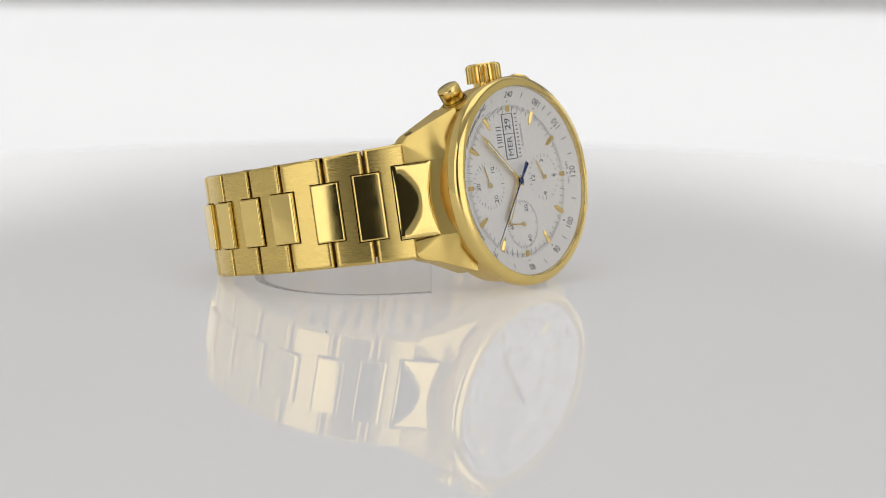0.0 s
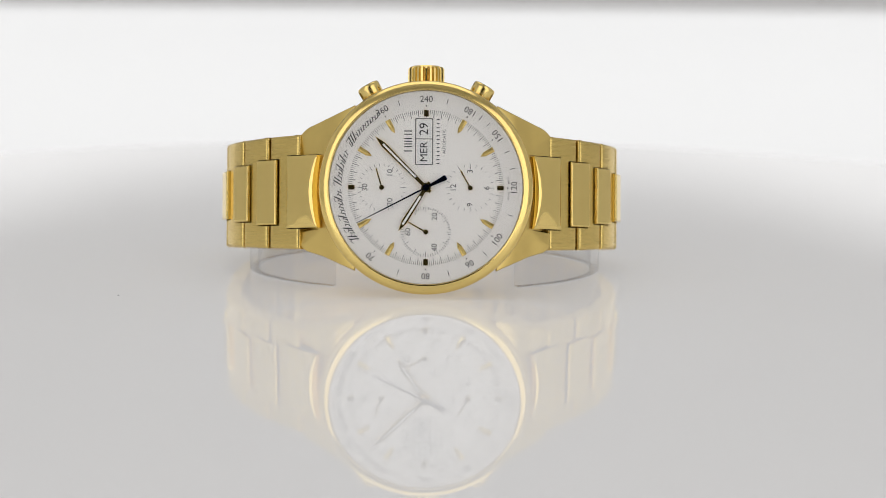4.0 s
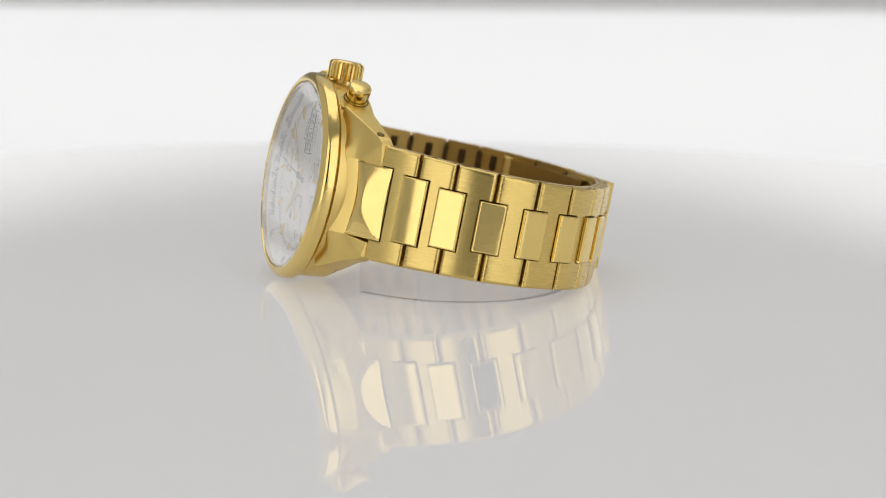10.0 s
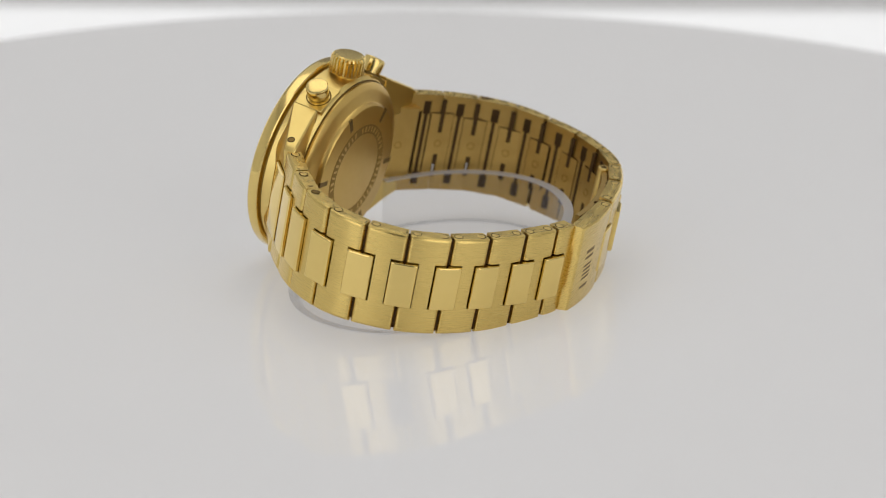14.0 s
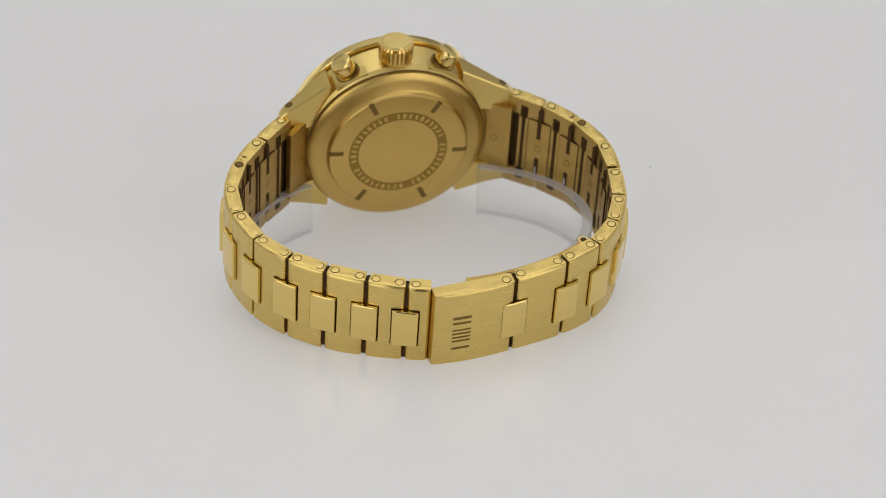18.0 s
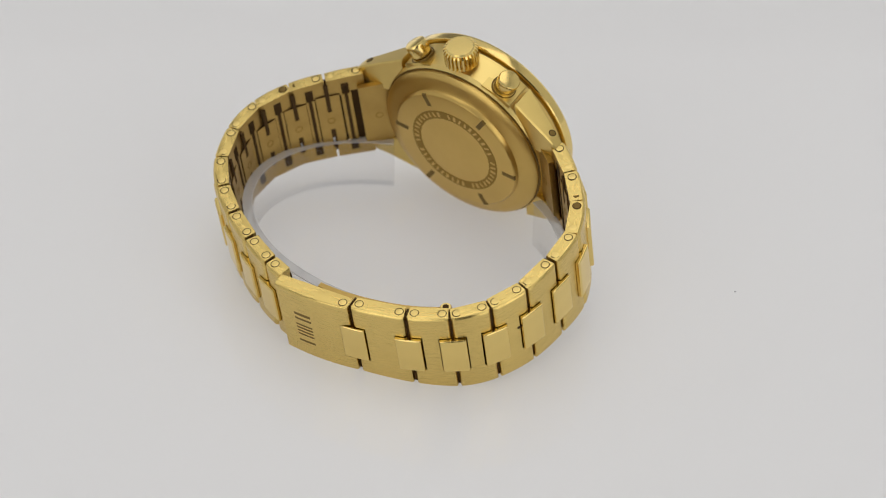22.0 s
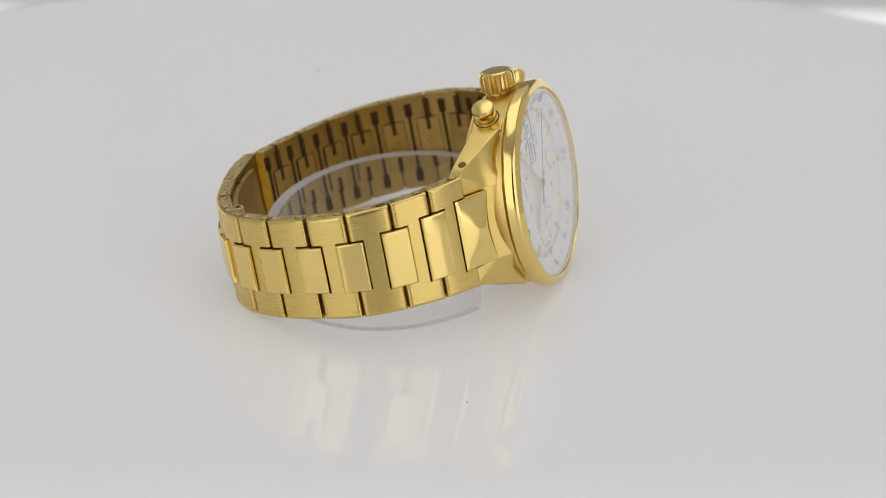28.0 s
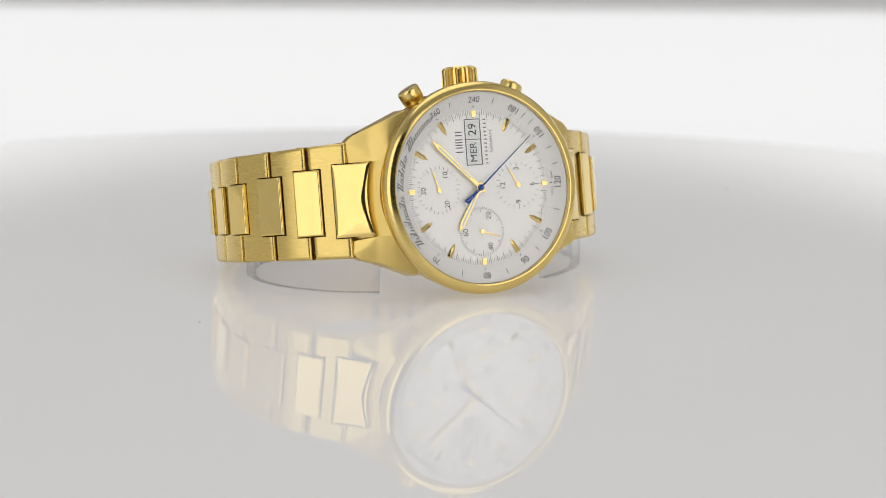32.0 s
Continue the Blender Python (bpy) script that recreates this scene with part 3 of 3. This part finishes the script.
def link_outline(l, h0, h1, n0, p0, n1, p1):
    """An H: length l, half heights at both ends, depth and half height of the notch at both ends."""
    x0, x1 = -l / 2, l / 2
    pts = [(x0, -h0), (x1, -h1)]
    if n1:
        pts += [(x1, -p1), (x1 - n1, -p1), (x1 - n1, p1), (x1, p1)]
    pts += [(x1, h1), (x0, h0)]
    if n0:
        pts += [(x0, p0), (x0 + n0, p0), (x0 + n0, -p0), (x0, -p0)]
    return pts


def arched(bm, l, fall, cuts=8, depth=0.9):
    """Cuts a piece across its length and lets its outer face fall towards both ends."""
    for i in range(1, cuts):
        bmesh.ops.bisect_plane(bm, geom=bm.verts[:] + bm.edges[:] + bm.faces[:], plane_co=(-l / 2 + l * i / cuts, 0, 0), plane_no=(1, 0, 0), dist=1e-4)
    for v in bm.verts:
        if v.co.z > -depth:
            v.co.z -= fall * (v.co.x / (l / 2)) ** 2
    return bm


def link_mesh(l, h0, h1, n0, p0, n1, p1, fall, thick=3.0, taper=0.04):
    bm = prism(link_outline(l, h0, h1, n0, p0, n1, p1), -thick, 0.0)

    # round the outer rims
    def rim(e):
        a, b = e.verts
        flat = abs(a.co.z - b.co.z) < 1e-4 and a.co.z > -1
        outer = all(abs(abs(v.co.y) - max(h0, h1)) < abs(h0 - h1) + 1e-3 or abs(abs(v.co.x) - l / 2) < 1e-3 for v in (a, b))
        return flat and outer
    es = [e for e in bm.edges if rim(e)]
    bmesh.ops.bevel(bm, geom=es, offset=0.7, segments=4, affect="EDGES", profile=0.5)
    # the corners at both ends are eased a little more
    es = [e for e in bm.edges if all(abs(abs(v.co.y) - max(h0, h1)) < abs(h0 - h1) + 0.05 and abs(abs(v.co.x) - l / 2) < 0.05 and -thick < v.co.z < 0 for v in e.verts)]
    if es:
        bmesh.ops.bevel(bm, geom=es, offset=0.3, segments=2, affect="EDGES", profile=0.5)
    arched(bm, l, fall)
    # the inner side is shorter, as the links bend inwards
    for v in bm.verts:
        if v.co.z < -0.5:
            v.co.x *= 1 + taper * v.co.z
    return bm


def pin(x, y, ob, dark):
    part("pin_hole", lathe([(0, 0.0), (0.86, 0.0), (0.86, 0.03), (0.0, 0.03)], 20, False), slot_dark, ob, "dark rim of a pin hole", mm(x, y, -1.65, -90, 0, 0))
    part("pin", lathe([(0, -0.3), (0.7, -0.3), (0.7, 0.05), (0.6, 0.07), (0, 0.07)], 20, False), slot_brown if dark else satin, ob,
         "darkened pin" if dark else "", mm(x, y, -1.65, -90, 0, 0))


def bracelet_link(s0, s1, k0, k1, name="link", ends=(1, 1)):
    gap = 0.27
    l = (on_loop(s1) - on_loop(s0)).length - 2 * gap
    n0 = (PW[k0] / 2 + 0.18 - gap - (0.4 if k0 == 0 else 0)) if ends[0] else 0
    n1 = (PW[k1] / 2 + 0.18 - gap - (0.4 if k1 == 0 else 0)) if ends[1] else 0
    h0, h1 = HALF[k0], HALF[k1]
    fall = max(0.2, 0.8 * bulge(s0, s1))
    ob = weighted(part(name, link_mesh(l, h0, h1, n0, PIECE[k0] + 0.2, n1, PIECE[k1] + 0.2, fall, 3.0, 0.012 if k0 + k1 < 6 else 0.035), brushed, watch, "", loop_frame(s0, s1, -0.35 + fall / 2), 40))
    # faces turned inwards take the gold with the shade painted in
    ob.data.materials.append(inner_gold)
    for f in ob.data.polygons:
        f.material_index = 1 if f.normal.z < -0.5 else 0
    for e, x, h, k in ((ends[0], -l / 2 + 1.35, h0, k0), (ends[1], l / 2 - 1.35, h1, k1)):
        if e:
            pin(x, h - 0.02, ob, k0 + k1 in (3, 5) and k == 2)
    h = min(h0, h1)
    x = (n0 - n1) / 2
    part("keyhole", bars([(x, t * (h - 2.7), 1.55, 2.8, 0) for t in (1, -1)] + [(x, 0, 0.7, 2 * h - 4.0, 0)], -3.08, -2.8), slot_dark, ob, "dark keyhole slot")
    return ob


def centre_piece(s, k, lift=-0.06):
    w, h = PW[k] - 0.1, PIECE[k]
    bm = prism(rect(-w / 2, -h, w / 2, h), -2.3, 0.48)
    side = [e for e in bm.edges if all(v.co.z > 0 for v in e.verts)]
    bmesh.ops.bevel(bm, geom=side, offset=0.32, segments=3, affect="EDGES", profile=0.5)
    arched(bm, w, 0.05, 6, 0.1)
    ob = weighted(part("centre_piece", bm, polished, watch, "polished gold centre piece", loop_frame(s - w / 2, s + w / 2, lift), 50))
    # the inner side: a plate across the joint, with slots above and below a small ring
    rim, top = PIECE[k] + 0.5, HALF[k] - 1.0
    part("plate_gap", slab(w - 0.2, 2 * rim + 0.2, -3.42, -2.6, 0.05, 1), slot_dark, ob, "dark outline of the inner plate")
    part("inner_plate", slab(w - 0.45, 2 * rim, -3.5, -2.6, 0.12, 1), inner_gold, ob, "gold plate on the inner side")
    part("slot", bars([(0, (top + 2.4) / 2, top - 2.4, 0.85, 90), (0, -(rim + 2.4) / 2 - 0.4, rim - 1.6, 0.95, 90)], -3.54, -2.6), slot_dark, ob, "dark slot")
    if k in (1, 2):
        part("spring_bar", bars([(0.1, -rim + 1.2, 0.36, 1.6, 0)], -3.58, -3.2), steel, ob, "bright steel spring bar in its slot")
    part("inner_ring", lathe([(0.6, -3.54), (0.78, -3.54), (0.78, -3.4), (0.6, -3.4)], 20), dark_gold, ob)
    return ob


def end_piece(s, flip):
    """The large first piece: hollow towards the bezel, rising to a soft peak at that side's middle."""
    bm = bmesh.new()
    nx, ny, w, h, rise = 18, 40, 7.3, 6.75, 0.66
    rows = []
    for j in range(ny + 1):
        y = -1 + 2 * j / ny
        x0 = -w / 2 + 0.95 * (1 - y * y)
        row = [bm.verts.new((x0 * flip, y * h, -1.5))]
        for i in range(nx + 1):
            xi = i / nx
            a, b, c = 1 - abs(y) ** 1.4, 1.3 * (1 - xi), 0.45 + 2.6 * xi
            low = (a + b - math.sqrt((a - b) ** 2 + 0.09)) / 2
            low = (low + c - math.sqrt((low - c) ** 2 + 0.08)) / 2
            edge = min(w / 2 * (1 - xi) * 2, xi * w, (1 - abs(y)) * h)
            soft = -0.14 * max(0.0, 1 - edge / 0.25) ** 2
            row.append(bm.verts.new(((x0 + (w / 2 - x0) * xi) * flip, y * h, 0.4 + rise * max(low, 0.0) + soft)))
        row.append(bm.verts.new((w / 2 * flip, y * h, -1.5)))
        rows.append(row)
    m = len(rows[0])
    for a, b in zip(rows, rows[1:]):
        for i in range(m):
            bm.faces.new((a[i], a[(i + 1) % m], b[(i + 1) % m], b[i]))
    bm.faces.new(rows[0])
    bm.faces.new(rows[-1][::-1])
    return part("end_piece", bm, polished, watch, "large polished end piece with a soft low peak", loop_frame(s - 3.0, s + 3.0, -0.3), 40)


for arc in (RIGHT[0], LEFT[0]):
    a, b = (arc - 4.2, arc + 2.6) if arc == RIGHT[0] else (arc - 2.6, arc + 4.2)
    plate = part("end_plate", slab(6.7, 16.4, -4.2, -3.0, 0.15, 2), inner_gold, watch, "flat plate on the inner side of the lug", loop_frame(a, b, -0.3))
    part("inner_ring", lathe([(0.6, -4.23), (0.78, -4.23), (0.78, -4.1), (0.6, -4.1)], 20), dark_gold, plate)
end_piece(RIGHT[0], 1)
end_piece(LEFT[0], -1)
for k in range(1, 10):
    centre_piece(RIGHT[k], k)
    centre_piece(LEFT[k], k, -0.3 if k == 9 else -0.06)
for k in range(0, 9):
    bracelet_link(RIGHT[k] + (0.6 if k == 0 else 0), RIGHT[k + 1], k, k + 1)
for k in range(0, 8):
    bracelet_link(LEFT[k + 1], LEFT[k] - (0.6 if k == 0 else 0), k + 1, k)
bracelet_link(LEFT[9], LEFT[8], 9, 8, "clasp_link")
bracelet_link(RIGHT[9], CLASP, 9, 9, "half_link", (1, 0))

# a single adjusting hole beside one centre piece
part("pin_hole", lathe([(0, 0.06), (0.38, 0.06), (0.42, 0.0), (0.42, -0.3), (0, -0.3)], 16, False), slot_dark, watch, "small dark adjusting hole",
     loop_frame(LEFT[5] - 3.4, LEFT[5] - 2.4, -0.42) @ mm(0, 1.6, 0))

# folding clasp
l = (on_loop(LEFT[9]) - on_loop(CLASP)).length - 0.55
fall = 0.9 * bulge(CLASP, LEFT[9])
bm = prism(link_outline(l, 9.5, 9.4, 0, 0, PW[9] / 2 + 0.05, PIECE[9] + 0.2), -3.2, 0.0, 0.45, 3)
arched(bm, l, fall, 10)
clasp = part("clasp_cover", bm, brushed, watch, "brushed gold folding clasp cover with an engraved mark", loop_frame(CLASP + 0.25, LEFT[9] - 0.3, 0.5 + fall / 2) @ mm(0, 0, 0, 0, 5.6, 0), 40)
weighted(clasp)
pin(l / 2 - 1.35, 9.4, clasp, False)
marks = [(-2.4, y, 3.5, w, 0) for y, w in ((-4.0, 0.55), (-2.2, 0.45), (-1.3, 0.45), (-0.4, 0.45), (0.5, 0.45), (2.2, 0.55), (3.5, 0.7))]
part("engraving", arched(bars(marks, -0.4, 0.012), l, fall, 10), slot_brown, clasp, "dark engraved maker's mark as plain bars")


def strip(s0, s1, n, off0, off1, y0, y1):
    bm = bmesh.new()
    rows = []
    for i in range(n + 1):
        s = s0 + (s1 - s0) * i / n
        p, q = on_loop(s - 0.3), on_loop(s + 0.3)
        t = (q - p).normalized()
        o = Vector((-t.y, t.x))
        c = (p + q) / 2
        a, b = c + o * off0, c + o * off1
        rows.append([bm.verts.new((v.x, y, -v.y)) for v, y in ((a, y0), (b, y0), (b, y1), (a, y1))])
    for a, b in zip(rows, rows[1:]):
        for i in range(4):
            bm.faces.new((a[i], a[(i + 1) % 4], b[(i + 1) % 4], b[i]))
    bm.faces.new(rows[0])
    bm.faces.new(rows[-1][::-1])
    return bm


# added dark sheets inside the bracelet, painting the shade in the link gaps
part("gap_sheet", strip(RIGHT[0] + 1, CLASP - 0.3, 60, 1.15, 2.6, V_MID - 9.2, V_MID + 9.2), slot_dark, watch, "dark sheet for the shade between the links", W)
part("gap_sheet", strip(LEFT[9] - 2.2, LEFT[0] - 1, 60, 1.15, 2.6, V_MID - 9.2, V_MID + 9.2), slot_dark, watch, "dark sheet for the shade between the links", W)
part("clasp_blade", strip(CLASP + 7, LEFT[7] - 1.0, 24, 3.5, 4.5, V_MID - 6.5, V_MID + 8.5), inner_gold, watch, "curved inner blade of the clasp", W)

knuckle = part("hinge_knuckle", lathe([(0, 9.0), (0.95, 9.0), (1.1, 8.8), (1.1, -7.0), (0, -7.0)], 24, False), satin, watch, "rolled hinge of the clasp blade",
               loop_frame(LEFT[7] - 1.5, LEFT[7] - 0.5, -4.1) @ mm(0, 0, 0, -90, 0, 0))
part("pin_hole", lathe([(0, 9.03), (0.6, 9.03), (0.6, 8.9), (0, 8.9)], 16, False), slot_dark, knuckle, "dark pin hole")


# ---------------------------------------------------------------- movement
TURN_ROWS = [
    (0.0, 49.67), (1.0, 37.19), (2.0, 24.78), (3.0, 12.48), (4.0, 0.29), (5.0, -11.84), (6.0, -23.95), (7.0, -36.06), (8.0, -48.11), (9.0, -60.06),
    (10.0, -71.98), (11.0, -83.86), (12.0, -95.69), (13.0, -107.52), (14.0, -119.35), (15.0, -131.16), (16.0, -143.0), (17.0, -154.91), (18.0, -166.88),
    (19.0, -178.89), (20.0, -190.9), (21.0, -202.89), (22.0, -214.84), (23.0, -226.77), (24.0, -238.74), (25.0, -250.81), (26.0, -263.0), (27.0, -275.26),
    (28.0, -287.55), (29.0, -299.81), (30.0, -312.05), (31.0, -324.3), (31.5, -330.41), (32.0, -334.52)]


def motions():
    for thing in (turntable, cuff, watch):
        walk(thing, [(t, pose(0, 0, 0, 0, 0, a)) for t, a in TURN_ROWS])
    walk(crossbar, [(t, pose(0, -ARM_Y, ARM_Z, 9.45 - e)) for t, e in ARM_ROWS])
    seconds = [i * 4.0 for i in range(9)]
    walk(chrono, [(t, turned(0, 0, 308.6 + 6 * t)) for t in seconds])
    walk(small_seconds, [(t, turned(0, -8.2, 5 + 6 * t)) for t in seconds])


motions()
